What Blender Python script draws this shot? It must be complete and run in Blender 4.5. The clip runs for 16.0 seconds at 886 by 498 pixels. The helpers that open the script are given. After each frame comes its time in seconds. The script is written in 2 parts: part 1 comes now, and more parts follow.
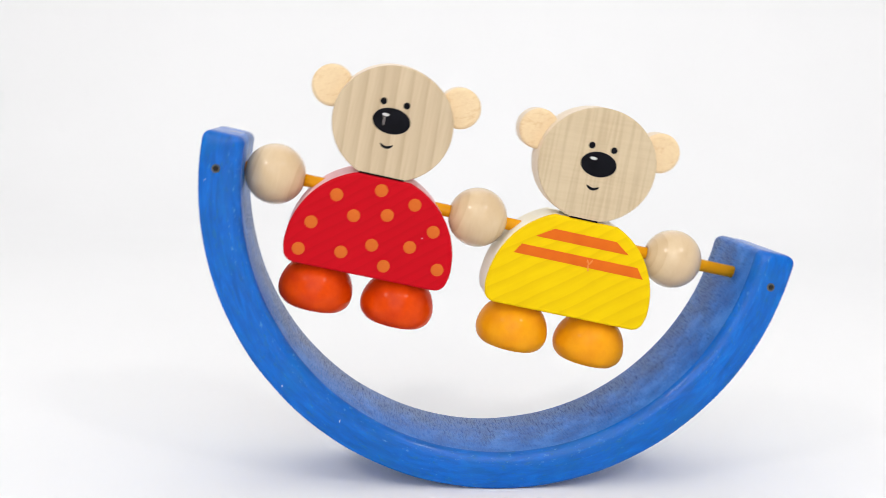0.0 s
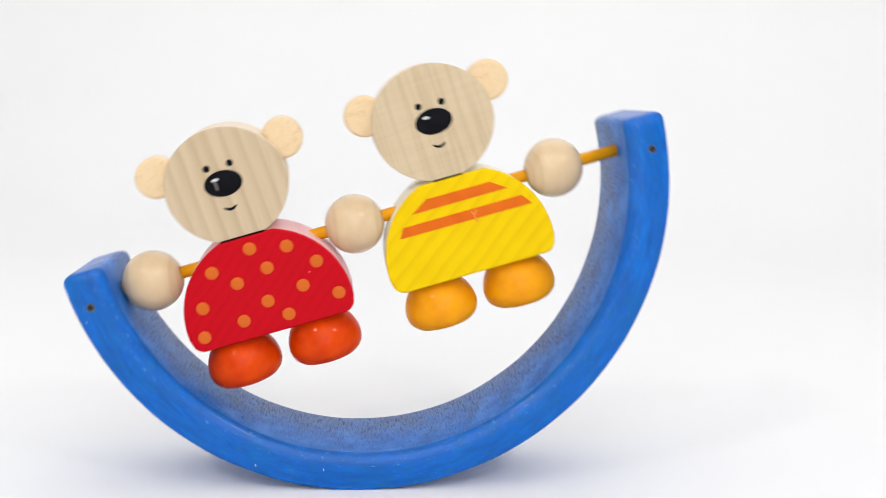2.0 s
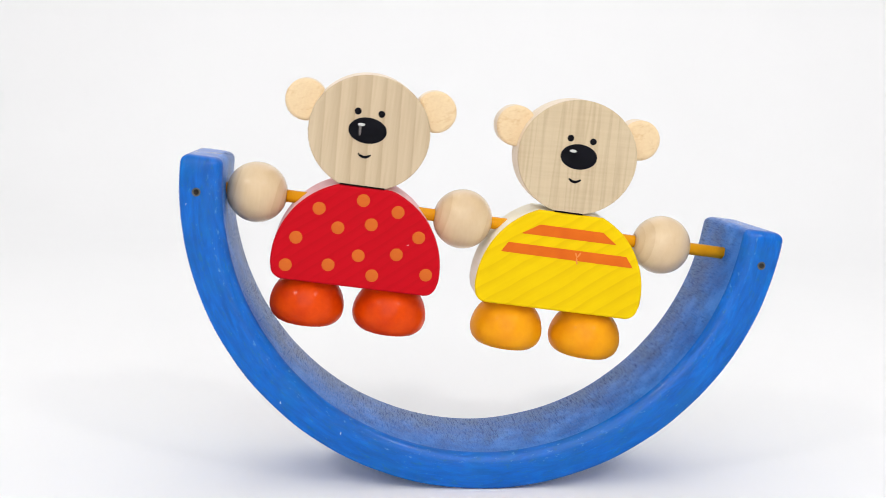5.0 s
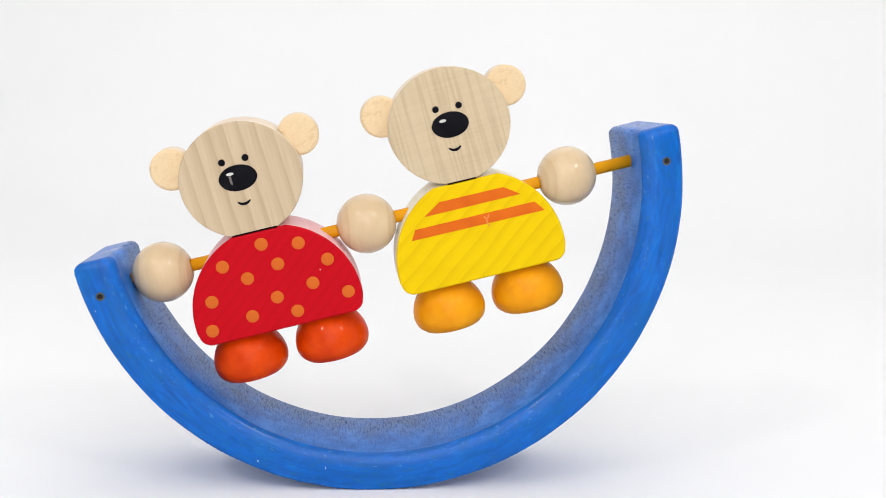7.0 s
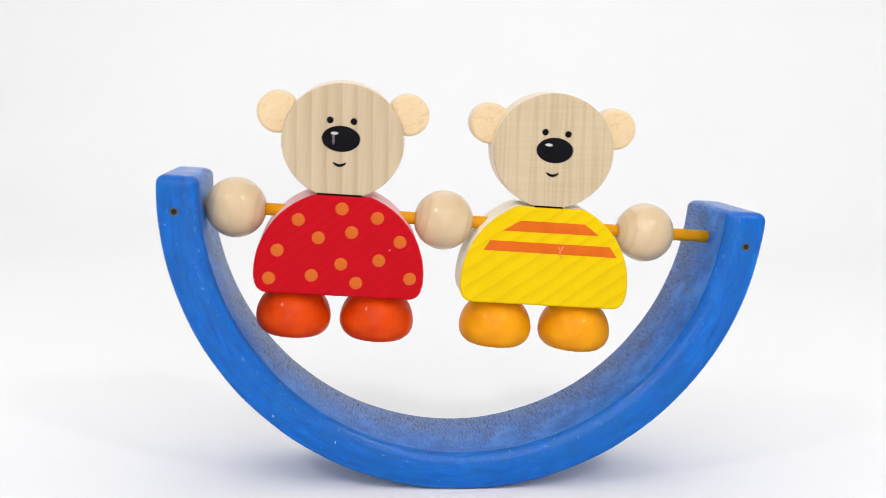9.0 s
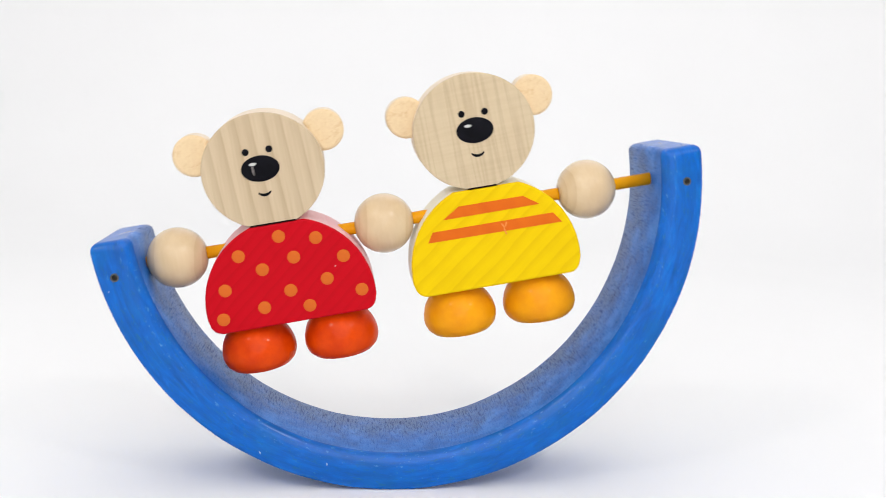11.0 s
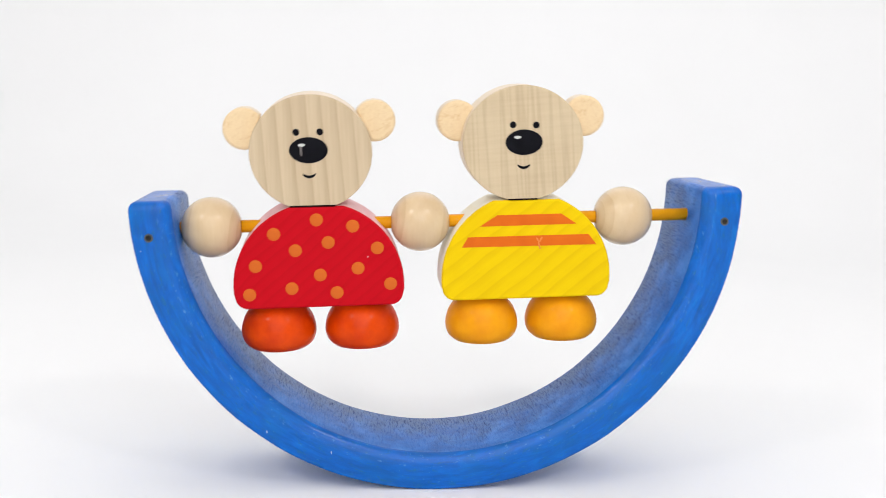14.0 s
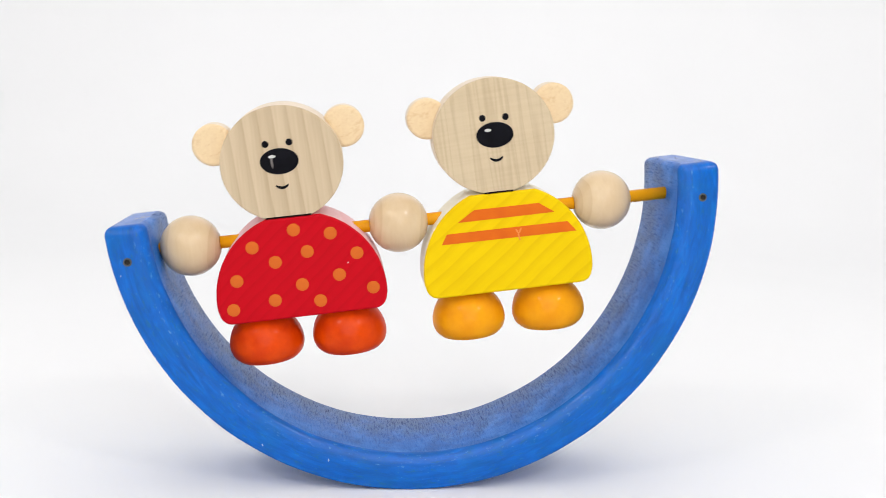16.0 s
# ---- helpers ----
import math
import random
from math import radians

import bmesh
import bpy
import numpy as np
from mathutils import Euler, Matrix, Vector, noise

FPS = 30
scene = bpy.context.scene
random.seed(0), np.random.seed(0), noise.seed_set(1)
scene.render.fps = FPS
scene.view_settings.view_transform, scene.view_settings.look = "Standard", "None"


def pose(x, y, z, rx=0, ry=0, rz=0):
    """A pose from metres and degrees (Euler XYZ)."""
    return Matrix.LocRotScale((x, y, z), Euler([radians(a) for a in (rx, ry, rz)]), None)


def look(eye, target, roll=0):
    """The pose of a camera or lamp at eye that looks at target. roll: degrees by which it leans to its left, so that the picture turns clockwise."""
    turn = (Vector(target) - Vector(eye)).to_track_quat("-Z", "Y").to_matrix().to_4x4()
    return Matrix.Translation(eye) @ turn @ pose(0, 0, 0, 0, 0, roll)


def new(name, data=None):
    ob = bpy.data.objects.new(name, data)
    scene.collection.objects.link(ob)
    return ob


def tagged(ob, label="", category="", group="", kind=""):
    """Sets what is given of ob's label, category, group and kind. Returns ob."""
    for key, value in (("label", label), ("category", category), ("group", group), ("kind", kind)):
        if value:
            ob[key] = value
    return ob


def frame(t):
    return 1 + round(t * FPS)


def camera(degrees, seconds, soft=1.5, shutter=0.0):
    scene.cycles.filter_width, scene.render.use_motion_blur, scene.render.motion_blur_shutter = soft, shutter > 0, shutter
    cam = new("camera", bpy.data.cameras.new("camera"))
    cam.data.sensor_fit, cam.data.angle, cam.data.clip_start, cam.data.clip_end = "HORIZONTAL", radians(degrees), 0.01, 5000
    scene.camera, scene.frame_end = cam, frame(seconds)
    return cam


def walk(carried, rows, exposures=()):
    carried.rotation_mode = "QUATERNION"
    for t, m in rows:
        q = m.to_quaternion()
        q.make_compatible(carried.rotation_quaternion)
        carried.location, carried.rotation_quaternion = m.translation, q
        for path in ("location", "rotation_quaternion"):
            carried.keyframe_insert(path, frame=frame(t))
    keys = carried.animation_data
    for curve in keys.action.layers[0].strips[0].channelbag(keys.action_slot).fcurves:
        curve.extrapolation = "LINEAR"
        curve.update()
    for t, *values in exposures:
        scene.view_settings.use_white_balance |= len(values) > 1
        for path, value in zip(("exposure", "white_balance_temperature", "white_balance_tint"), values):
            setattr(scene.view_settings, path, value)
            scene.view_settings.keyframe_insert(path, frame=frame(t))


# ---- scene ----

# ------------------------------------------------------------------ camera
cam = camera(45.0, 16.0, soft=0.65, shutter=0.3)
EYE, DOWN, LEFT = Vector((0.0, -0.36765, 0.13068)), 8.012, 1.78
VIEW = look(EYE, EYE + Vector((0, math.cos(radians(DOWN)), -math.sin(radians(DOWN)))), LEFT)
walk(cam, [(0.0, VIEW), (16.0, VIEW)])

# ------------------------------------------------------------------ light
world = bpy.data.worlds.new("studio")
world.use_nodes = True
world.node_tree.nodes["Background"].inputs["Color"].default_value = (0.9, 0.93, 1.0, 1)
world.node_tree.nodes["Background"].inputs["Strength"].default_value = 0.1
scene.world = world
scene.view_settings.exposure = -0.05


def soft_light(name, eye, target, size, watts, colour):
    lamp = bpy.data.lights.new(name, "AREA")
    lamp.shape, lamp.size, lamp.energy, lamp.color = "DISK", size, watts, colour
    ob = new(name, lamp)
    ob.matrix_world = look(eye, target)
    return ob


soft_light("studio_lamp", (-0.72, -0.85, 1.05), (0, 0, 0.06), 0.11, 2.6, (1.0, 0.955, 0.91))
soft_light("studio_lamp", (0.70, -0.85, 1.05), (0, 0, 0.06), 0.11, 2.55, (1.0, 0.955, 0.91))
soft_light("ceiling_softbox", (0.1, -0.15, 1.5), (0.1, -0.15, 0), 2.4, 8.6, (0.965, 0.98, 1.0))
soft_light("front_softbox", (0.05, -1.7, 0.95), (0.03, 0.05, 0.05), 1.8, 14.4, (0.995, 0.985, 0.99))
# Unseen fill added behind the toy to brighten rims and floor.
soft_light("rear_fill", (0.05, 0.82, 1.05), (0, 0, 0.03), 0.9, 1.2, (0.985, 0.985, 1.0))


# ------------------------------------------------------------------ materials
def material(name, rough=0.5, spec=0.5, coat=0.0):
    mat = bpy.data.materials.new(name)
    mat.use_nodes = True
    nodes, links = mat.node_tree.nodes, mat.node_tree.links
    bsdf = nodes["Principled BSDF"]
    bsdf.inputs["Roughness"].default_value = rough
    bsdf.inputs["Specular IOR Level"].default_value = spec
    bsdf.inputs["Coat Weight"].default_value = coat
    bsdf.inputs["Coat Roughness"].default_value = 0.16
    return mat, nodes, links, bsdf


def coords(nodes, links, scale=(1, 1, 1), turn=(0, 0, 0)):
    tex = nodes.new("ShaderNodeTexCoord")
    turned = nodes.new("ShaderNodeMapping")
    turned.inputs["Rotation"].default_value = [radians(a) for a in turn]
    links.new(tex.outputs["Object"], turned.inputs["Vector"])
    sized = nodes.new("ShaderNodeMapping")
    sized.inputs["Scale"].default_value = scale
    links.new(turned.outputs["Vector"], sized.inputs["Vector"])
    return sized.outputs["Vector"]


def noise_tex(nodes, links, vector, scale, detail=4.0, rough=0.55, distort=0.0):
    tex = nodes.new("ShaderNodeTexNoise")
    tex.inputs["Scale"].default_value = scale
    tex.inputs["Detail"].default_value = detail
    tex.inputs["Roughness"].default_value = rough
    tex.inputs["Distortion"].default_value = distort
    links.new(vector, tex.inputs["Vector"])
    return tex.outputs["Fac"]


def ramp(nodes, links, fac, stops):
    node = nodes.new("ShaderNodeValToRGB")
    el = node.color_ramp.elements
    while len(el) < len(stops):
        el.new(0.5)
    for e, (place, colour) in zip(el, stops):
        e.position, e.color = place, (*colour, 1)
    links.new(fac, node.inputs["Fac"])
    return node.outputs["Color"]


def mixed(nodes, links, fac, a, b, mode="MIX"):
    node = nodes.new("ShaderNodeMix")
    node.data_type, node.blend_type = "RGBA", mode
    for value, place in ((fac, 0), (a, 6), (b, 7)):
        if isinstance(value, bpy.types.NodeSocket):
            links.new(value, node.inputs[place])
        else:
            node.inputs[place].default_value = value if place == 0 else (*value, 1)
    return node.outputs[2]


def bump(nodes, links, bsdf, height, strength, distance):
    node = nodes.new("ShaderNodeBump")
    node.inputs["Strength"].default_value = strength
    node.inputs["Distance"].default_value = distance
    links.new(height, node.inputs["Height"])
    links.new(node.outputs["Normal"], bsdf.inputs["Normal"])


def paper_material():
    mat, n, l, b = material("white_paper", 0.75, 0.25)
    v = coords(n, l)
    cloud = noise_tex(n, l, v, 3.0, 3)
    fine = noise_tex(n, l, v, 700.0, 2)
    l.new(ramp(n, l, cloud, [(0.3, (0.92, 0.92, 0.922)), (0.7, (0.94, 0.94, 0.942))]), b.inputs["Base Color"])
    bump(n, l, b, fine, 0.08, 0.0002)
    return mat


def wall_material():
    mat, n, l, b = material("white_wall_paint", 0.8, 0.2)
    cloud = noise_tex(n, l, coords(n, l), 2.0, 3)
    l.new(ramp(n, l, cloud, [(0.3, (0.885, 0.885, 0.89)), (0.7, (0.905, 0.905, 0.908))]), b.inputs["Base Color"])
    return mat


def wood(name, light, dark, scale=(240, 240, 8), turn=(0, 0, 0), band=0.55, width=0.12, rough=0.45, cross=0.0, spec=0.4):
    """Pale timber: growth lines along the local z, turned as asked, and fine pores."""
    mat, n, l, b = material(name, rough, spec)
    v = coords(n, l, scale, turn)
    lines = noise_tex(n, l, v, 1.0, 2.0, 0.45, 0.3)
    fine = noise_tex(n, l, coords(n, l, (1500, 1500, 60), turn), 1.0, 3.0)
    spots = noise_tex(n, l, coords(n, l), 60.0, 3.0)
    colour = ramp(n, l, lines, [(band - width, light), (band, dark), (band + width * 0.5, light)])
    colour = mixed(n, l, 0.2, colour, ramp(n, l, fine, [(0.3, dark), (0.6, light)]))
    if cross:
        hatch = noise_tex(n, l, coords(n, l, (40, 40, 900), turn), 1.0, 3.0)
        colour = mixed(n, l, cross, colour, ramp(n, l, hatch, [(0.35, dark), (0.6, light)]))
    colour = mixed(n, l, 0.16, colour, ramp(n, l, spots, [(0.35, dark), (0.65, light)]))
    l.new(colour, b.inputs["Base Color"])
    bump(n, l, b, fine, 0.15, 0.0002)
    return mat


def banded(name, light, dark):
    """Pale timber cut along the grain: upright growth lines, soft on one side and sharp on the other."""
    mat, n, l, b = material(name, 0.45, 0.3)
    wave = n.new("ShaderNodeTexWave")
    wave.wave_type, wave.bands_direction, wave.wave_profile = "BANDS", "X", "SAW"
    wave.inputs["Scale"].default_value = 0.314 / 0.0049
    wave.inputs["Distortion"].default_value = 1.1
    wave.inputs["Detail"].default_value = 2.0
    wave.inputs["Detail Scale"].default_value = 0.9
    l.new(coords(n, l, (1, 1, 0.3), (0, 3, 0)), wave.inputs["Vector"])
    fine = noise_tex(n, l, coords(n, l, (1500, 1500, 60)), 1.0, 3.0)
    broad = noise_tex(n, l, coords(n, l, (150, 150, 12)), 1.0, 2.0)
    colour = ramp(n, l, wave.outputs["Fac"], [(0.0, light), (0.4, light), (0.94, dark), (1.0, light)])
    colour = mixed(n, l, 0.35, colour, ramp(n, l, broad, [(0.3, dark), (0.6, light)]))
    colour = mixed(n, l, 0.22, colour, ramp(n, l, fine, [(0.3, dark), (0.6, light)]))
    l.new(colour, b.inputs["Base Color"])
    bump(n, l, b, fine, 0.15, 0.0002)
    return mat


def end_grain(name, light, dark):
    """Sawn end grain: torn fibres in short wavy ridges."""
    mat, n, l, b = material(name, 0.55, 0.3)
    torn = noise_tex(n, l, coords(n, l, (120, 120, 300), (0, 25, 0)), 1.0, 5.0, 0.7, 1.2)
    fine = noise_tex(n, l, coords(n, l), 1200.0, 2.0)
    colour = ramp(n, l, torn, [(0.32, dark), (0.47, light)])
    colour = mixed(n, l, 0.25, colour, ramp(n, l, fine, [(0.3, dark), (0.6, light)]))
    l.new(colour, b.inputs["Base Color"])
    bump(n, l, b, torn, 0.5, 0.0006)
    return mat


def stained(name, light, dark, turn, rough=0.5, period=0.0046, wander=1.6):
    """Coloured paint over timber whose growth lines still show through."""
    mat, n, l, b = material(name, rough, 0.07)
    v = coords(n, l, (1, 1, 1), turn)
    wave = n.new("ShaderNodeTexWave")
    wave.wave_type, wave.bands_direction, wave.wave_profile = "BANDS", "Z", "SAW"
    wave.inputs["Scale"].default_value = 0.314 / period
    wave.inputs["Distortion"].default_value = wander
    wave.inputs["Detail"].default_value = 2.0
    wave.inputs["Detail Scale"].default_value = 0.6
    l.new(v, wave.inputs["Vector"])
    spots = noise_tex(n, l, coords(n, l), 90.0, 4.0)
    fine = noise_tex(n, l, coords(n, l, (90, 90, 1400), turn), 1.0, 3.0)
    colour = ramp(n, l, wave.outputs["Fac"], [(0.0, light), (0.45, light), (0.93, dark), (1.0, light)])
    colour = mixed(n, l, 0.25, colour, ramp(n, l, spots, [(0.35, dark), (0.6, light)]))
    colour = mixed(n, l, 0.15, colour, ramp(n, l, fine, [(0.35, dark), (0.6, light)]))
    l.new(colour, b.inputs["Base Color"])
    bump(n, l, b, fine, 0.12, 0.0002)
    return mat


def bead_wood():
    """Polished turned maple with rings round the local z."""
    mat, n, l, b = material("polished_maple", 0.34, 0.3, 0.75)
    b.inputs["Coat Roughness"].default_value = 0.2
    v = coords(n, l, (1, 1, 1), (6, 80, 8))
    wave = n.new("ShaderNodeTexWave")
    wave.wave_type, wave.rings_direction, wave.wave_profile = "RINGS", "Z", "SAW"
    wave.inputs["Scale"].default_value = 0.314 / 0.0026
    wave.inputs["Distortion"].default_value = 1.2
    wave.inputs["Detail"].default_value = 2.0
    wave.inputs["Detail Scale"].default_value = 0.8
    l.new(v, wave.inputs["Vector"])
    light, dark = (0.75, 0.575, 0.355), (0.64, 0.455, 0.26)
    fine = noise_tex(n, l, coords(n, l, (900, 500, 80)), 1.0, 3.0)
    cloud = noise_tex(n, l, coords(n, l), 110.0, 3.0)
    colour = ramp(n, l, wave.outputs["Fac"], [(0.0, light), (0.4, light), (0.95, dark), (1.0, light)])
    colour = mixed(n, l, 0.3, colour, ramp(n, l, fine, [(0.3, dark), (0.65, light)]))
    colour = mixed(n, l, 0.3, colour, ramp(n, l, cloud, [(0.3, dark), (0.65, light)]))
    l.new(colour, b.inputs["Base Color"])
    bump(n, l, b, fine, 0.08, 0.0002)
    return mat


def gloss(name, colour, deep, rough=0.4, coat=0.24, spec=0.02):
    """Thick glossy paint with a faint unevenness."""
    mat, n, l, b = material(name, rough, spec, coat)
    spots = noise_tex(n, l, coords(n, l), 120.0, 4.0)
    l.new(ramp(n, l, spots, [(0.3, deep), (0.65, colour)]), b.inputs["Base Color"])
    bump(n, l, b, noise_tex(n, l, coords(n, l), 200.0, 2.0), 0.09, 0.0004)
    return mat


def polar(nodes, links):
    """Round the arch: angle, depth and radius as a vector, so that streaks follow the bend."""
    tex = nodes.new("ShaderNodeTexCoord")
    parts = nodes.new("ShaderNodeSeparateXYZ")
    links.new(tex.outputs["Object"], parts.inputs[0])
    lift = nodes.new("ShaderNodeMath")
    lift.operation = "SUBTRACT"
    lift.inputs[0].default_value = 0.1
    links.new(parts.outputs["Z"], lift.inputs[1])
    angle = nodes.new("ShaderNodeMath")
    angle.operation = "ARCTAN2"
    links.new(parts.outputs["X"], angle.inputs[0])
    links.new(lift.outputs[0], angle.inputs[1])
    far = nodes.new("ShaderNodeVectorMath")
    far.operation = "LENGTH"
    flat = nodes.new("ShaderNodeCombineXYZ")
    links.new(parts.outputs["X"], flat.inputs["X"])
    links.new(lift.outputs[0], flat.inputs["Y"])
    links.new(flat.outputs[0], far.inputs[0])
    out = nodes.new("ShaderNodeCombineXYZ")
    links.new(angle.outputs[0], out.inputs["X"])
    links.new(parts.outputs["Y"], out.inputs["Y"])
    links.new(far.outputs["Value"], out.inputs["Z"])
    return out.outputs[0]


def stretched(nodes, links, vector, scale):
    node = nodes.new("ShaderNodeVectorMath")
    node.operation = "MULTIPLY"
    links.new(vector, node.inputs[0])
    node.inputs[1].default_value = scale
    return node.outputs[0]


def arch_paint(name="blue_paint", edge=False):
    """Brushed blue paint: short streaks along the bend, greenish thin spots, pale knocks; on the edge more flecks,
    which paint in its highlight.
    """
    mat, n, l, b = material(name, 0.3, 0.06, 0.55 if edge else 0.4)
    b.inputs["Coat Roughness"].default_value = 0.2
    p = polar(n, l)
    streak = noise_tex(n, l, stretched(n, l, p, (8, 300, 480)), 1.0, 5.0, 0.66, 0.6)
    patch = noise_tex(n, l, stretched(n, l, p, (6, 70, 90)), 1.0, 4.0, 0.6, 0.4)
    thin = noise_tex(n, l, stretched(n, l, p, (22, 420, 700)), 1.0, 5.0, 0.72, 0.3)
    fleck = noise_tex(n, l, stretched(n, l, p, (40, 700, 900)), 1.0, 4.0, 0.7)
    blue = ramp(n, l, streak, [(0.28, (0.0, 0.084, 0.36)), (0.45, (0.0, 0.109, 0.49)), (0.58, (0.0, 0.132, 0.58)), (0.76, (0.002, 0.18, 0.66))])
    rubbed = ramp(n, l, patch, [(0.5, (0, 0, 0)), (0.68, (0.6, 0.6, 0.6))])
    blue = mixed(n, l, rubbed, blue, (0.001, 0.125, 0.43))
    green = ramp(n, l, thin, [(0.56, (0, 0, 0)), (0.68, (0.7, 0.7, 0.7))])
    blue = mixed(n, l, green, blue, (0.012, 0.135, 0.28))
    # The edge's extra, paler flecks stand in for the highlight along the bevel.
    first_at, full_at = (0.6, 0.74) if edge else (0.64, 0.73)
    worn = ramp(n, l, fleck, [(first_at, (0, 0, 0)), (full_at, (0.9, 0.9, 0.9))])
    l.new(mixed(n, l, worn, blue, (0.07, 0.3, 0.62) if edge else (0.03, 0.24, 0.52)), b.inputs["Base Color"])
    l.new(ramp(n, l, patch, [(0.3, (0.24, 0.24, 0.24)), (0.7, (0.42, 0.42, 0.42))]), b.inputs["Roughness"])
    bump(n, l, b, streak, 0.2, 0.0005)
    return mat


def arch_worn():
    """The inner side: thin matt paint, unpainted pores across the grain, greyer and darker towards the far rim."""
    mat, n, l, b = material("worn_blue_paint", 0.3, 0.25)
    p = polar(n, l)
    cloud = noise_tex(n, l, stretched(n, l, p, (7, 90, 0)), 1.0, 5.0, 0.6)
    pore = noise_tex(n, l, stretched(n, l, p, (150, 200, 0)), 1.0, 6.0, 0.82, 0.5)
    rub = noise_tex(n, l, stretched(n, l, p, (9, 55, 0)), 1.0, 4.0, 0.6)
    depth = n.new("ShaderNodeSeparateXYZ")
    l.new(p, depth.inputs[0])
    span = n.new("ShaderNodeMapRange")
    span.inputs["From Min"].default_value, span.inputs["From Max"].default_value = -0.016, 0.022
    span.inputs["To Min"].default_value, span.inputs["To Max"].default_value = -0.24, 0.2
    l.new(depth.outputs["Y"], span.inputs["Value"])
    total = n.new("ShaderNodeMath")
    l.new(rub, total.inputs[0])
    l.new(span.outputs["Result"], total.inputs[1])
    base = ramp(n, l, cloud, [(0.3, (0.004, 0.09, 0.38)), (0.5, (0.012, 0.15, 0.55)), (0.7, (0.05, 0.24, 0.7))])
    greyed = ramp(n, l, total.outputs[0], [(0.36, (0, 0, 0)), (0.68, (0.75, 0.75, 0.75))])
    base = mixed(n, l, greyed, base, (0.02, 0.09, 0.26))
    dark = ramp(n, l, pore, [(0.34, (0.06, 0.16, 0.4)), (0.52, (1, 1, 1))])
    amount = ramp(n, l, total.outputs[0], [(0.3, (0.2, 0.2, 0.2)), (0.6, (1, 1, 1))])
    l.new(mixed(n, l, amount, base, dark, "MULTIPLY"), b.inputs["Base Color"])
    l.new(ramp(n, l, pore, [(0.34, (0.7, 0.7, 0.7)), (0.5, (0.3, 0.3, 0.3))]), b.inputs["Roughness"])
    bump(n, l, b, pore, 0.3, 0.0004)
    return mat


PAPER, WALL = paper_material(), wall_material()
BLUE, BLUE_EDGE, BLUE_WORN = arch_paint(), arch_paint("highlit_blue_edge", True), arch_worn()
FACE_BANDED = banded("banded_maple", (0.65, 0.52, 0.35), (0.46, 0.335, 0.2))
FACE_FINE = wood("fine_maple", (0.67, 0.54, 0.355), (0.52, 0.395, 0.24), (300, 300, 9), (0, 3, 0), 0.5, 0.1, cross=0.22)
# Paler copy of the face maple: the strong light on the rims is in its colour.
EDGE_WOOD = wood("lit_maple_edge", (0.84, 0.72, 0.56), (0.76, 0.6, 0.43), (60, 400, 60))
EAR_WOOD = end_grain("ear_end_grain", (0.85, 0.655, 0.4), (0.72, 0.49, 0.26))
BEAD_WOOD = bead_wood()
RED = stained("red_paint", (0.57, 0.0035, 0.0125), (0.505, 0.003, 0.01), (0, 40, 0), period=0.0032, wander=3.0)
# Pink rim on unpainted wood; its paleness paints in the overexposing light.
RED_EDGE = stained("pink_glare_edge", (0.88, 0.56, 0.58), (0.84, 0.45, 0.48), (0, 0, 0))
YELLOW = stained("yellow_paint", (0.87, 0.605, 0.002), (0.77, 0.5, 0.002), (0, 38, 0), wander=2.6)
# Cream rim of unpainted wood, whitened to put its blown-out light into the colour.
YELLOW_EDGE = stained("cream_glare_edge", (0.92, 0.88, 0.75), (0.9, 0.84, 0.66), (0, 0, 0))
DOT = gloss("orange_dot_print", (0.71, 0.165, 0.022), (0.62, 0.125, 0.018), 0.5, 0.0, 0.1)
STRIPE = gloss("orange_stripe_print", (0.76, 0.155, 0.01), (0.70, 0.125, 0.01), 0.5, 0.0, 0.1)
FOOT_RED = gloss("orange_red_gloss", (0.77, 0.066, 0.001), (0.58, 0.034, 0.001), coat=0.26)
FOOT_AMBER = gloss("amber_gloss", (0.92, 0.375, 0.005), (0.8, 0.28, 0.004), coat=0.26)
ROD_PAINT = gloss("ochre_gloss", (0.84, 0.37, 0.008), (0.76, 0.31, 0.006), 0.28, 0.2)
BLACK = gloss("black_print", (0.008, 0.008, 0.012), (0.004, 0.004, 0.006), 0.5, 0.0, 0.06)
NECK_DARK = gloss("dark_neck_strip", (0.03, 0.012, 0.01), (0.006, 0.004, 0.004), 0.6, 0.0, 0.05)
CHIP = gloss("white_chip", (0.72, 0.72, 0.68), (0.6, 0.6, 0.58), 0.6, 0.0)
SCRATCH = gloss("scratched_print", (0.3, 0.27, 0.25), (0.1, 0.09, 0.09), 0.6, 0.0)
SCUFF = gloss("rubbed_paint", (0.85, 0.34, 0.11), (0.8, 0.24, 0.05), 0.6, 0.0)
BLUE_CHIP = gloss("thin_blue_chip", (0.42, 0.55, 0.66), (0.28, 0.44, 0.6), 0.6, 0.0)
HOLE_DARK = gloss("hole_dark", (0.04, 0.035, 0.03), (0.015, 0.015, 0.015), 0.55, 0.0)
NAIL_RIM = gloss("bare_wood_rim", (0.14, 0.14, 0.12), (0.06, 0.08, 0.09), 0.6, 0.0)


# ------------------------------------------------------------------ mesh helpers
def part(name, bm, mats, parent, at=(0, 0, 0), label=""):
    me = bpy.data.meshes.new(name)
    bmesh.ops.recalc_face_normals(bm, faces=bm.faces)
    bm.to_mesh(me)
    bm.free()
    for m in mats if isinstance(mats, (list, tuple)) else [mats]:
        me.materials.append(m)
    return again(name, me, parent, at, label)


def again(name, me, parent, at=(0, 0, 0), label=""):
    ob = new(name, me)
    ob.parent, ob.location = parent, at
    return tagged(ob, label)


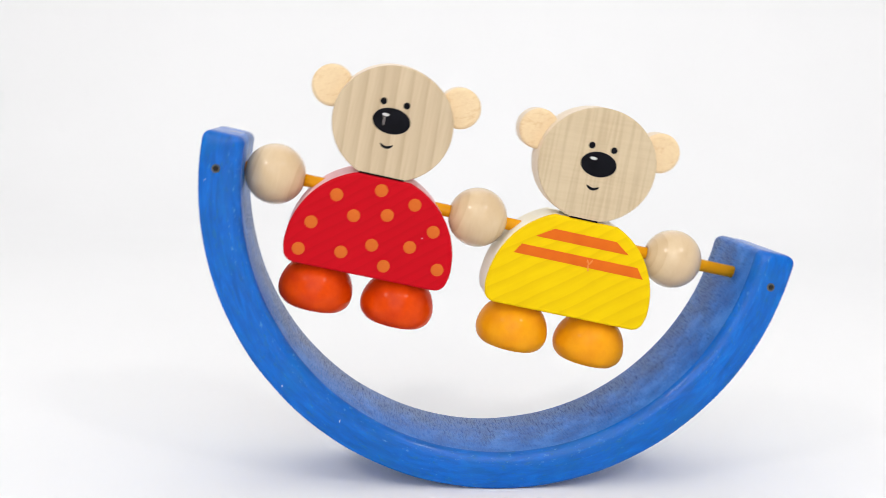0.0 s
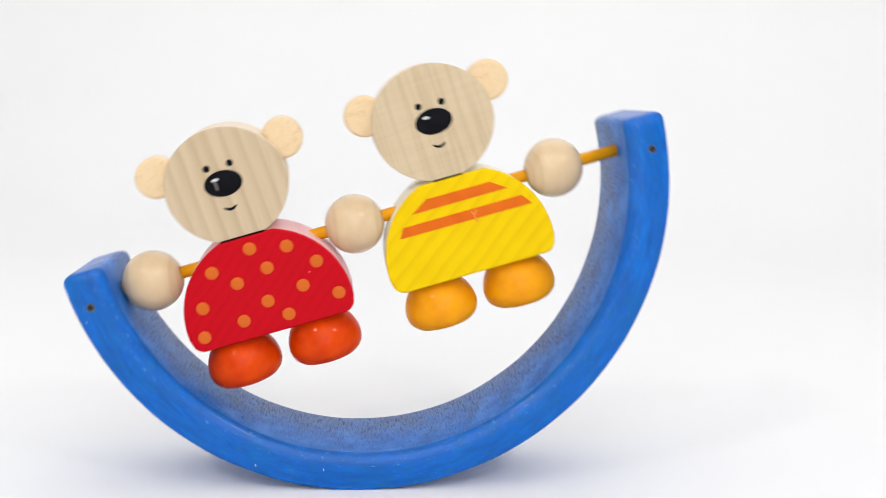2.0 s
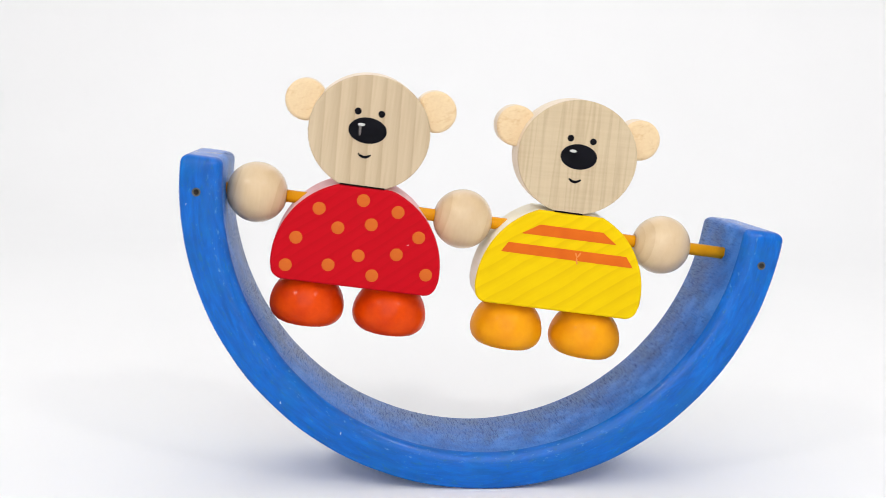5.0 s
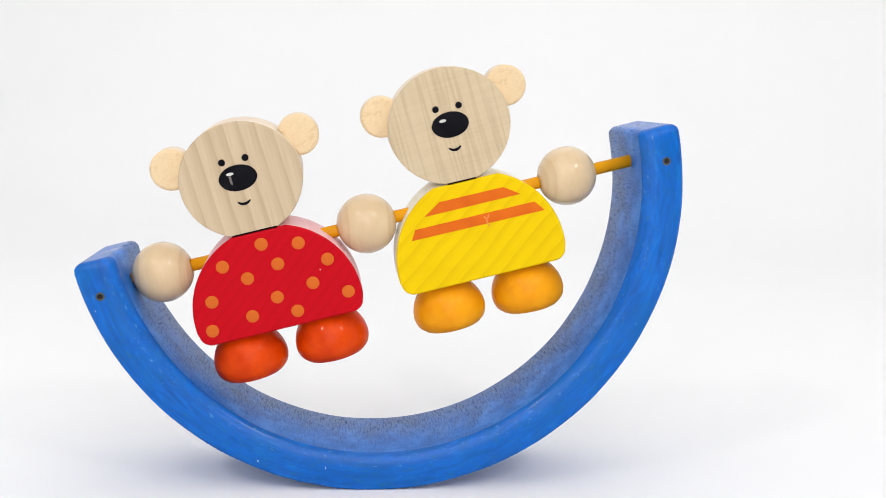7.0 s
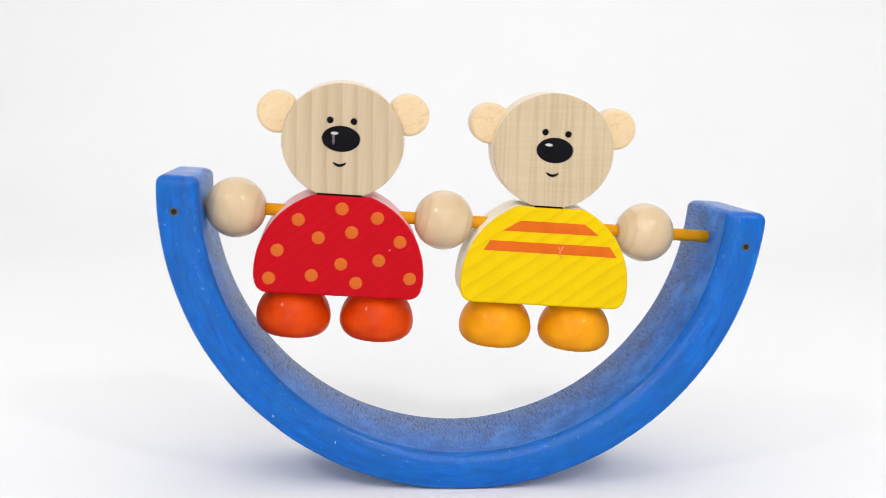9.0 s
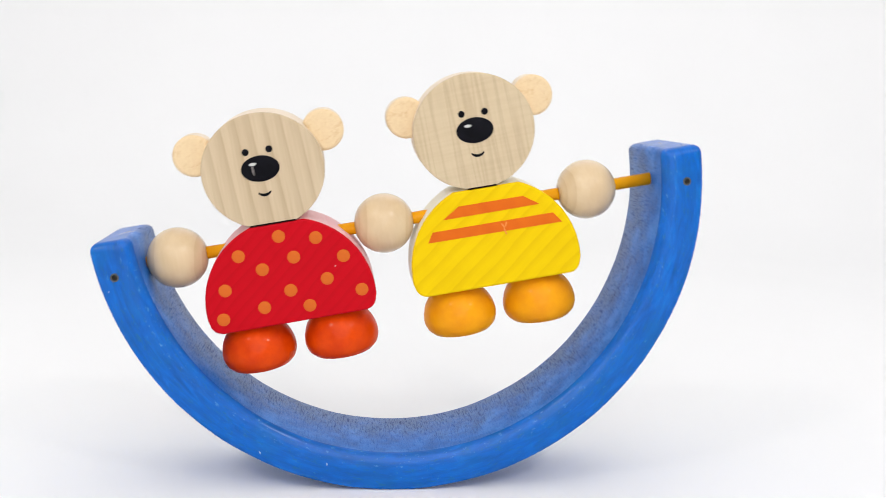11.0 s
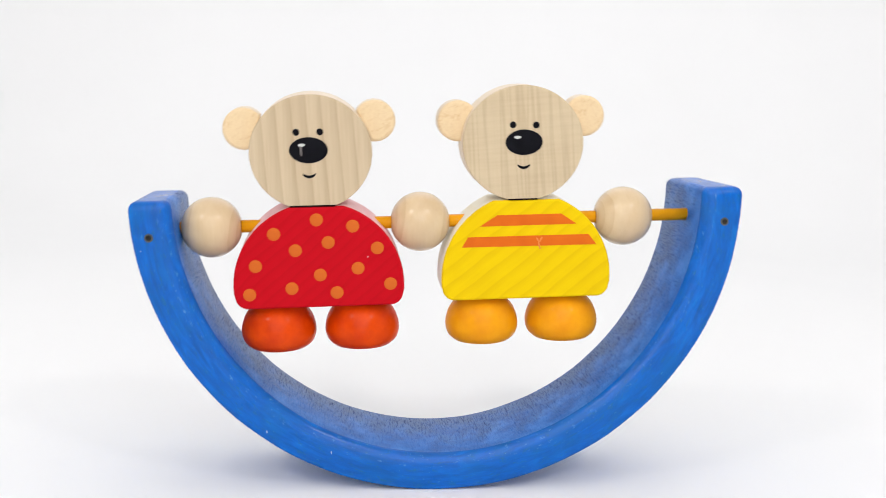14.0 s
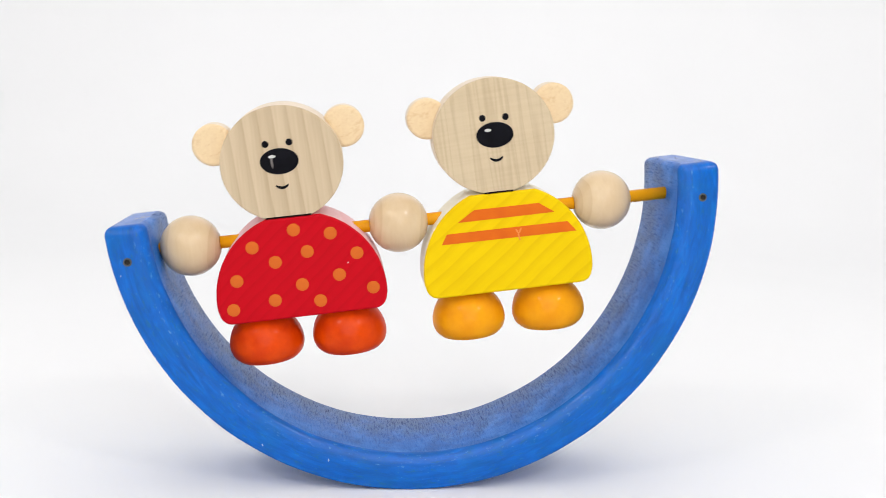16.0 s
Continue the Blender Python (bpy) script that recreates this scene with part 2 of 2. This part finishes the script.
def slab(outline, y0, y1, bevel=0.0008, steps=3, side_slot=0, smooth=True):
    """A flat board: a closed outline in x and z, from y0 (front) to y1 (back), with rounded edges. Slot 0 is the front."""
    bm = bmesh.new()
    pts = [Vector((x, 0, z)) for x, z in outline]
    count = len(pts)
    normals = []
    for i in range(count):
        d = (pts[(i + 1) % count] - pts[i - 1]).normalized()
        normals.append(Vector((d.z, 0, -d.x)))
    mid = sum(pts, Vector()) / count
    if (pts[0] - mid).dot(normals[0]) < 0:
        normals = [-v for v in normals]
    rings = []
    levels = [(y0 + bevel * (1 - math.sin(a)), bevel * (1 - math.cos(a))) for a in [math.pi / 2 * (1 - k / steps) for k in range(steps + 1)]]
    levels += [(y1 - bevel * (1 - math.sin(a)), bevel * (1 - math.cos(a))) for a in [math.pi / 2 * k / steps for k in range(steps + 1)]]
    for y, inset in levels:
        rings.append([bm.verts.new((p.x - v.x * inset, y, p.z - v.z * inset)) for p, v in zip(pts, normals)])
    front, back = bm.faces.new(rings[0]), bm.faces.new(rings[-1])
    front.material_index = 0
    back.material_index = side_slot
    for k, (a, b) in enumerate(zip(rings, rings[1:])):
        for i in range(count):
            f = bm.faces.new((a[i], a[(i + 1) % count], b[(i + 1) % count], b[i]))
            f.smooth, f.material_index = smooth, (0 if k < steps else side_slot)
    return bm


def ellipse(a, b, count=40, cx=0.0, cz=0.0):
    return [(cx + a * math.cos(2 * math.pi * i / count), cz + b * math.sin(2 * math.pi * i / count)) for i in range(count)]


def lathe(profile, count=40):
    """A turned piece round the local z: profile of radius and height from the foot up."""
    bm = bmesh.new()
    rings = []
    for r, z in profile:
        if r < 1e-6:
            rings.append([bm.verts.new((0, 0, z))])
        else:
            rings.append([bm.verts.new((r * math.cos(2 * math.pi * i / count), r * math.sin(2 * math.pi * i / count), z)) for i in range(count)])
    for a, b in zip(rings, rings[1:]):
        for i in range(count):
            j = (i + 1) % count
            quad = [v for v in ((a[0] if len(a) == 1 else a[i]), (a[0] if len(a) == 1 else a[j]), (b[0] if len(b) == 1 else b[j]), (b[0] if len(b) == 1 else b[i]))]
            f = bm.faces.new(list(dict.fromkeys(quad)))
            f.smooth = True
    return bm


# ------------------------------------------------------------------ the white studio
def sweep():
    """White paper: a level sheet that bends up into the wall behind."""
    bm = bmesh.new()
    line = [(-2.3, 0.0), (-0.6, 0.0), (0.0, 0.0), (0.3, 0.0), (0.6, 0.0)]
    line += [(0.6 + 0.5 * math.sin(a), 0.5 - 0.5 * math.cos(a)) for a in [math.pi / 2 * k / 16 for k in range(1, 17)]]
    line += [(1.1, 1.4), (1.1, 2.4)]
    rows = [[bm.verts.new((x, y, z)) for x in (-1.6, -0.5, 0.5, 1.6)] for y, z in line]
    for a, b in zip(rows, rows[1:]):
        for i in range(3):
            f = bm.faces.new((a[i], a[i + 1], b[i + 1], b[i]))
            f.smooth = True
    me = bpy.data.meshes.new("backdrop")
    bm.to_mesh(me)
    bm.free()
    me.materials.append(PAPER)
    tagged(new("backdrop", me), "seamless white paper sweep under and behind the toy", "backdrop", kind="structure")


def wall(name, lo, hi, label, category):
    bm = bmesh.new()
    bmesh.ops.create_cube(bm, size=1.0)
    for v in bm.verts:
        v.co = Vector([lo[k] if v.co[k] < 0 else hi[k] for k in range(3)])
    me = bpy.data.meshes.new(name)
    bm.to_mesh(me)
    bm.free()
    me.materials.append(WALL)
    tagged(new(name, me), label, category, kind="structure")


sweep()
wall("wall_west", (-1.7, -2.3, -0.05), (-1.6, 1.1, 2.4), "plain white studio side wall", "wall")
wall("wall_east", (1.6, -2.3, -0.05), (1.7, 1.1, 2.4), "plain white studio side wall", "wall")
wall("wall_south", (-1.7, -2.4, -0.05), (1.7, -2.3, 2.4), "plain white studio wall facing the toy", "wall")
wall("ceiling", (-1.7, -2.4, 2.4), (1.7, 1.15, 2.5), "plain white studio ceiling", "ceiling")

# ------------------------------------------------------------------ the rocking toy
OUTER, INNER, DEEP = 0.1, 0.0877, 0.04344
MIDDLE = OUTER                      # height of the arch's centre over its lowest point
ROD_Y, ROD_Z = -0.0054, -0.0106     # from the arch's centre

toy = new("rocking_toy")
tagged(toy, "wooden rocking toy, two bears on a rod across a blue arch", "toy")


def in_toy(x, y, z):
    return (x, y, z + MIDDLE)


def arch_mesh():
    """Half a ring of rounded rectangular section, its ends rounded too."""
    bm = bmesh.new()
    cr, outer_cr = 0.0027, 0.0012
    w, d = (OUTER - INNER) / 2, DEEP / 2
    mid = (OUTER + INNER) / 2

    def section(inset):
        pts = []
        for sx, sy, a0 in ((1, 1, 0), (-1, 1, 90), (-1, -1, 180), (1, -1, 270)):
            r = max((outer_cr if sx > 0 else cr) - inset * 0.4, 0.0006)
            for k in range(5):
                a = radians(a0 + 22.5 * k)
                rub = 1.75 if sx < 0 and sy < 0 else 1.0   # the near inner edge is rubbed rounder
                pts.append((sx * (w - inset - r * rub) + r * rub * math.cos(a), sy * (d - inset - r) + r * math.sin(a)))
        return pts

    stations = []
    steps = 128
    end = cr / mid
    for k in range(5):
        q = math.pi / 2 * k / 4
        stations.append((-math.pi + end * (1 - math.cos(q)), cr * (1 - math.sin(q))))
    for k in range(1, steps):
        stations.append((-math.pi + end + (math.pi - 2 * end) * k / steps, 0.0))
    for k in range(4, -1, -1):
        q = math.pi / 2 * k / 4
        stations.append((-end * (1 - math.cos(q)), cr * (1 - math.sin(q))))
    rings = []
    for angle, inset in stations:
        ring = []
        for u, y in section(inset):
            r = mid + u - (0.0011 * math.cos(angle) ** 2 if u < 0 else 0.0)
            wob = 0.00018 * noise.noise(Vector((angle * 6, y * 60, u * 200)))
            ring.append(bm.verts.new(((r + wob) * math.cos(angle) * 1.004 - 0.0003, y, (r + wob) * math.sin(angle) + MIDDLE)))
        rings.append(ring)
    count = len(rings[0])
    bm.faces.new(rings[0])
    bm.faces.new(rings[-1])
    for a, b in zip(rings, rings[1:]):
        for i in range(count):
            j = (i + 1) % count
            f = bm.faces.new((a[i], a[j], b[j], b[i]))
            f.smooth = True
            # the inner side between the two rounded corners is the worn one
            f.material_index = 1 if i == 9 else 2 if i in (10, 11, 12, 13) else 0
    return bm


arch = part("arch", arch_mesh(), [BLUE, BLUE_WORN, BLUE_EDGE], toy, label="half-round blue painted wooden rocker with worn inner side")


# Low cup on the face; the hole's darkness is put into the centre's colour.
def nail_hole():
    return lathe([(0.0, 0.00005), (0.0007, 0.00008), (0.0009, 0.00025), (0.0012, 0.0003), (0.0014, 0.0)], 20)


for x in (-0.0945, 0.0938):
    bm = nail_hole()
    bmesh.ops.rotate(bm, verts=bm.verts, matrix=Matrix.Rotation(radians(90), 3, "X"))
    for f in bm.faces:
        f.material_index = 0 if f.calc_center_median().xz.length < 0.0008 else 1
    part("nail_hole", bm, [HOLE_DARK, NAIL_RIM], arch, in_toy(x, -DEEP / 2 - 0.00005, -0.0116), "small dark nail hole")


def chip(w, h, lean):
    pts = []
    for k in range(11):
        a = 2 * math.pi * k / 11
        r = 0.75 + 0.35 * random.random()
        x, z = w * r * math.cos(a), h * r * math.sin(a)
        pts.append((x * math.cos(lean) - z * math.sin(lean), x * math.sin(lean) + z * math.cos(lean)))
    return slab(pts, -0.00012, 0.0002, 0.00003, 1)


for x, z, w, h, lean in ((-0.0600, -0.0769, 0.0002, 0.0005, 0.3), (-0.0391, -0.0850, 0.0002, 0.0005, 0.0), (-0.0972, -0.0158, 0.0002, 0.0002, 0)):
    part("paint_chip", chip(w, h, lean), BLUE_CHIP, arch, in_toy(x, -DEEP / 2, z), "tiny pale chip in the paint")

# rod
bm = lathe([(0.0, -0.092), (0.0021, -0.092), (0.0021, -0.03), (0.0021, 0.03), (0.0021, 0.092), (0.0, 0.092)], 24)
bmesh.ops.rotate(bm, verts=bm.verts, matrix=Matrix.Rotation(radians(90), 3, "Y"))
for f in bm.faces:
    f.smooth = len(f.verts) == 4
part("rod", bm, ROD_PAINT, toy, in_toy(0, ROD_Y, ROD_Z), "thin ochre painted wooden rod")

# beads, bored for the rod
bore, ball = 0.0023, 0.0101
low = math.asin(bore / ball)
prof = [(bore, -ball * math.cos(low) + 0.002)] + [(ball * math.sin(a), -ball * math.cos(a)) for a in [low + (math.pi - 2 * low) * k / 28 for k in range(29)]] + [(bore, ball * math.cos(low) - 0.002)]
bm = lathe(prof, 48)
bmesh.ops.rotate(bm, verts=bm.verts, matrix=Matrix.Rotation(radians(90), 3, "Y"))
first = part("bead", bm, BEAD_WOOD, toy, in_toy(-0.0765, ROD_Y, ROD_Z), "round natural wooden bead")
for x, turn in ((-0.0069, 35), (0.0634, 76)):
    bead = again("bead", first.data, toy, in_toy(x, ROD_Y, ROD_Z), "round natural wooden bead")
    bead.rotation_euler.x = radians(turn)


# ------------------------------------------------------------------ the bears
FOOT_PROFILE = [(0.0, 0.0), (0.0088, 0.0), (0.0104, 0.0006), (0.0117, 0.0019), (0.01245, 0.0039), (0.0126, 0.0057), (0.0123, 0.0078),
                (0.0115, 0.0102), (0.0102, 0.0124), (0.0084, 0.0142), (0.0060, 0.0155), (0.0032, 0.0162), (0.0, 0.0164)]
EAR_THICK = 0.0095


def smoothed(profile, steps=3):
    """The same turned profile with its bends eased (Catmull-Rom)."""
    pts = [Vector(p) for p in profile]
    out = []
    for i in range(len(pts) - 1):
        a, b, c, d = pts[max(i - 1, 0)], pts[i], pts[i + 1], pts[min(i + 2, len(pts) - 1)]
        for k in range(steps):
            u = k / steps
            p = 0.5 * (2 * b + (c - a) * u + (2 * a - 5 * b + 4 * c - d) * u * u + (3 * b - a - 3 * c + d) * u ** 3)
            out.append((max(p.x, 0.0), max(p.y, 0.0)))
    return out + [profile[-1]]



def torso_outline(half, top, low_z, centre):
    """Dome with a short flat top and rounded lower corners."""
    pts = []
    a_top = math.asin(min(1, (top - centre) / half))
    for k in range(29):
        a = a_top + (-0.07 - a_top) * k / 28
        pts.append((half * math.cos(a), centre + half * math.sin(a)))
    corner = 0.0042
    x_low = half * math.cos(0.12) - 0.0002
    for k in range(9):
        a = -0.1 - (math.pi / 2 - 0.1) * k / 8
        pts.append((x_low - corner + corner * math.cos(a), low_z + corner + corner * math.sin(a)))
    return pts + [(-x, z) for x, z in reversed(pts)]


def head_outline(a, b, flat):
    start = -math.asin(flat / b)
    return [(a * math.cos(q), b * math.sin(q)) for q in [start + (math.pi - 2 * start) * k / 60 for k in range(61)]]


def ear_outline(r, away):
    """A disc with a straight cut on the side that meets the head."""
    cut = math.acos(-0.62)
    return [(r * math.cos(q), r * math.sin(q)) for q in [radians(away) - cut + 2 * cut * k / 36 for k in range(37)]]


def mouth_mesh(width, sag, thick):
    pts = []
    for k in range(13):
        u = -1 + 2 * k / 12
        pts.append((u * width, sag * u * u, thick * (1 - 0.4 * u ** 4)))
    outline = [(x, z + t) for x, z, t in pts] + [(x, z - t) for x, z, t in reversed(pts)]
    return slab(outline, -0.00014, 0.0003, 0.00003, 1)


def bear(front, lean, torso_x, half, head_x, head_z, head_a, head_b, mats, face_mat, edge_mat, foot_mat, feet_x, ears, eyes, nose, mouth, sole, lift, thick, words):
    """One bear: its torso carries head, ears, face, feet and print. Places are from the arch's centre; front is the y of the torso's face at the rod's height."""
    paint, paint_edge = mats
    body_thick, head_thick = thick
    hub = Vector(in_toy(torso_x, ROD_Y, ROD_Z + lift))
    tilt = Matrix.Rotation(lean, 4, "X")

    face = front - ROD_Y

    def local(x, y, z):
        return (x - torso_x, y, z - ROD_Z)

    outline = [(x, z - ROD_Z) for x, z in torso_outline(half, -0.0029, -0.0366, -0.0295)]
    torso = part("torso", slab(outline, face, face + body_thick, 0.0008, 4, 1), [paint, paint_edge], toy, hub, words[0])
    torso.rotation_euler.x = lean
    nape = 0.94 * head_a * math.sqrt(1 - ((head_z + 0.0026) / head_b) ** 2) + 0.0001
    part("neck", slab([(-nape, -0.00025), (nape, -0.00025), (nape, 0.0004), (-nape, 0.0004)], face + 0.00005, face + body_thick - 0.001, 0.0001, 1),
         NECK_DARK, torso, local(head_x, 0, -0.00268), "thin dark strip under the head")
    head = part("head", slab(head_outline(head_a, head_b, head_z + 0.0026), face, face + head_thick, 0.0004, 3, 1), [face_mat, edge_mat], torso,
                local(head_x, 0, head_z), words[1])
    for x, z, away in ears:
        part("ear", slab(ear_outline(0.0068, away), face + 0.0050, face + 0.0050 + EAR_THICK, 0.0012, 4, 1), [EAR_WOOD, EDGE_WOOD], torso, local(x, 0, z),
             "round pale wooden ear")
    for x, z in eyes:
        part("eye", slab(ellipse(0.00112, 0.00112, 16), face - 0.00014, face + 0.0003, 0.00004, 1), BLACK, torso, local(x, 0, z), "small printed black eye")
    part("nose", slab(ellipse(0.0062, 0.0042, 36), face - 0.00014, face + 0.0003, 0.00004, 1), BLACK, torso, local(nose[0], 0, nose[1]), "large oval printed black nose")
    bm = mouth_mesh(0.0021, 0.0009, 0.00045)
    bmesh.ops.translate(bm, verts=bm.verts, vec=(0, face, 0))
    part("mouth", bm, BLACK, torso, local(mouth[0], 0, mouth[1]), "small printed smile")
    for x in feet_x:
        part("foot", lathe(smoothed(FOOT_PROFILE), 64), foot_mat, torso, local(x, face + 0.0110, sole), words[2])
    return torso, face, local


def print_on(name, outline, mat, torso, face, at, label, lift=0.00014):
    return part(name, slab(outline, face - lift, face + 0.0003, 0.00004, 1), mat, torso, at, label)


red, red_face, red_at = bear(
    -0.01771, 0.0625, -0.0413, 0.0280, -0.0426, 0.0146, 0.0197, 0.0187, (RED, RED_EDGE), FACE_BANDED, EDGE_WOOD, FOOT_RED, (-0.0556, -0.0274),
    ((-0.0640, 0.0222, 165), (-0.0217, 0.0240, 22)), ((-0.0471, 0.0213), (-0.0395, 0.0213)), (-0.0433, 0.0155), (-0.0433, 0.0069), -0.0520, 0.0003, (0.0200, 0.0190),
    ("flat dome-shaped bear body painted red with orange dots", "flat round bear head of banded natural wood", "glossy orange-red half-round wooden foot"))
first = None
for x, z in ((-55.5, -11.6), (-41.6, -7.2), (-29.9, -9.6), (-38.0, -14.8), (-48.7, -17.2), (-22.0, -17.1), (-28.5, -23.7), (-61.8, -22.1), (-40.9, -25.6),
             (-17.9, -29.3), (-50.3, -29.9), (-35.6, -31.7), (-64.1, -31.6)):
    at = red_at(x / 1000, 0, z / 1000)
    if first is None:
        first = print_on("dot", ellipse(0.00212, 0.00212, 24), DOT, red, red_face, at, "printed orange dot")
    else:
        again("dot", first.data, red, at, "printed orange dot")
print_on("nose_glint", ellipse(0.0012, 0.0005, 12), CHIP, red, red_face, red_at(-0.0455, 0, 0.0172), "white printed glint on the nose", 0.0003)
print_on("nose_scratch", [(-0.00045, 0.0014), (0.0003, 0.0014), (0.0004, -0.0012), (0.0001, -0.0018), (-0.0003, -0.0010)], SCRATCH, red, red_face,
         red_at(-0.0457, 0, 0.0152), "pale scratch in the black nose", 0.00022)
print_on("paint_chip", ellipse(0.0002, 0.00018, 9), CHIP, red, red_face, red_at(-0.0252, 0, -0.0200), "tiny pale chip in the paint")

yellow, yellow_face, yellow_at = bear(
    -0.01496, 0.0458, 0.0281, 0.0288, 0.02695, 0.0159, 0.0202, 0.0191, (YELLOW, YELLOW_EDGE), FACE_FINE, EDGE_WOOD, FOOT_AMBER, (0.0141, 0.0422),
    ((0.0060, 0.0233, 162), (0.0486, 0.0242, 20)), ((0.0235, 0.0221), (0.0312, 0.0219)), (0.0272, 0.0163), (0.0271, 0.0079), -0.0525, 0.0001, (0.0165, 0.0130),
    ("flat dome-shaped bear body painted yellow with orange stripes", "flat round bear head of fine-grained natural wood", "glossy amber half-round wooden foot"))
for pts in (((18.1, -7.8), (39.9, -7.8), (45.1, -11.4), (12.3, -11.5)), ((8.3, -15.0), (49.2, -15.0), (52.0, -18.6), (6.3, -18.4))):
    cx, cz = sum(p[0] for p in pts) / 4, sum(p[1] for p in pts) / 4
    print_on("stripe", [((x - cx) / 1000, (z - cz) / 1000) for x, z in pts], STRIPE, yellow, yellow_face, yellow_at(cx / 1000, 0, cz / 1000), "printed orange stripe")
print_on("nose_glint", ellipse(0.0012, 0.0005, 12), CHIP, yellow, yellow_face, yellow_at(0.0250, 0, 0.0180), "white printed glint on the nose", 0.0003)
for dx, dz, w, h, lean in ((-0.0003, 0.0007, 0.0003, 0.0011, 0.5), (0.0007, 0.0008, 0.0003, 0.0012, -0.45), (0.0001, -0.0008, 0.0003, 0.0010, 0.1), (0.0004, -0.0020, 0.00025, 0.0006, 0.2)):
    bm = chip(w, h, lean)
    bmesh.ops.translate(bm, verts=bm.verts, vec=(0, yellow_face - 0.0001, 0))
    part("scuff", bm, SCUFF, yellow, yellow_at(0.0322 + dx, 0, -0.0172 + dz), "pale scuff across the stripe")

# ------------------------------------------------------------------ the rocking
YAW, HOME = 0.10396, 0.00229
REST, DRIFT, WIDTH, DAMP, DAMP_2, START = -4.7632, -0.03119, 16.0686, 0.05067, 0.002788, 0.1922
RATE, RATE_1, RATE_2, RATE_3 = 7.88882, -0.000990, -0.0018490, 0.00000821
TWICE_COS, TWICE_SIN, THRICE_COS = -0.000946, -0.000829, -0.00000493
# seconds, degrees off the even swing, millimetres crept
SEEN = (
    (0.0, 0.26, -1.62), (0.4, 0.1, -0.93), (0.5, -0.2, -1.33), (1.0, -0.22, -0.59), (1.5, -0.23, -0.42), (2.0, -0.16, -0.07),
    (2.5, -0.22, 0.28), (3.0, 0.44, 0.45), (3.5, -0.22, 0.33), (4.0, 0.01, 0.07), (4.5, -0.18, 0.5), (4.7, -0.23, 0.58), (4.95, 0.0, 0.5), (6.55, 0.0, 0.2),
    (6.8, 0.36, 0.12), (7.0, 0.08, 0.3), (7.5, -0.03, 0.23), (8.0, -0.13, 0.17), (8.5, -0.11, 0.13), (9.0, 0.05, 0.05),
    (9.2, -0.09, 0.17), (9.4, 0.0, 0.17), (11.1, 0.0, 0.15), (11.3, 0.86, 0.15), (11.5, -0.14, 0.05), (12.0, -0.22, 0.13), (12.5, 0.61, 0.09), (13.0, -0.36, 0.08),
    (13.5, -0.21, 0.17), (14.0, -0.19, 0.08), (14.5, 0.25, 0.16), (15.0, -0.05, 0.18), (15.5, -0.12, 0.12), (16.0, -0.22, 0.18),
)


def rocking(t):
    """Lean in degrees (to the right: plus) and creep in metres of a dying swing that slows as it narrows."""
    lean = REST + DRIFT * t + swing(t) + np.interp(t, [r[0] for r in SEEN], [r[1] for r in SEEN])
    creep = np.interp(t, [r[0] for r in SEEN], [r[2] for r in SEEN]) / 1000
    return float(lean), float(creep)


def swing(t):
    phase, steps = START, max(1, int(round(t * 100)))
    for k in range(steps):
        width = breadth(t * (k + 0.5) / steps)
        phase += t / steps * (RATE + RATE_1 * width + RATE_2 * width ** 2 + RATE_3 * width ** 3)
    width = breadth(t)
    even = width ** 2 * (TWICE_COS * math.cos(2 * phase) + TWICE_SIN * math.sin(2 * phase))
    return width * math.cos(phase) + even + THRICE_COS * width ** 3 * math.cos(3 * phase)


def breadth(t):
    return WIDTH * math.exp(-DAMP * t - DAMP_2 * t * t)


def toy_pose(t):
    lean, creep = rocking(t)
    roll = 0.99674 * OUTER * radians(lean) + creep
    centre = Vector((HOME + math.cos(YAW) * roll, math.sin(YAW) * roll, OUTER))
    return Matrix.Translation(centre) @ pose(0, 0, 0, 0, lean, math.degrees(YAW)) @ Matrix.Translation((0, 0, -MIDDLE))


def motions():
    walk(toy, [(k / 30, toy_pose(k / 30)) for k in range(481)])


motions()
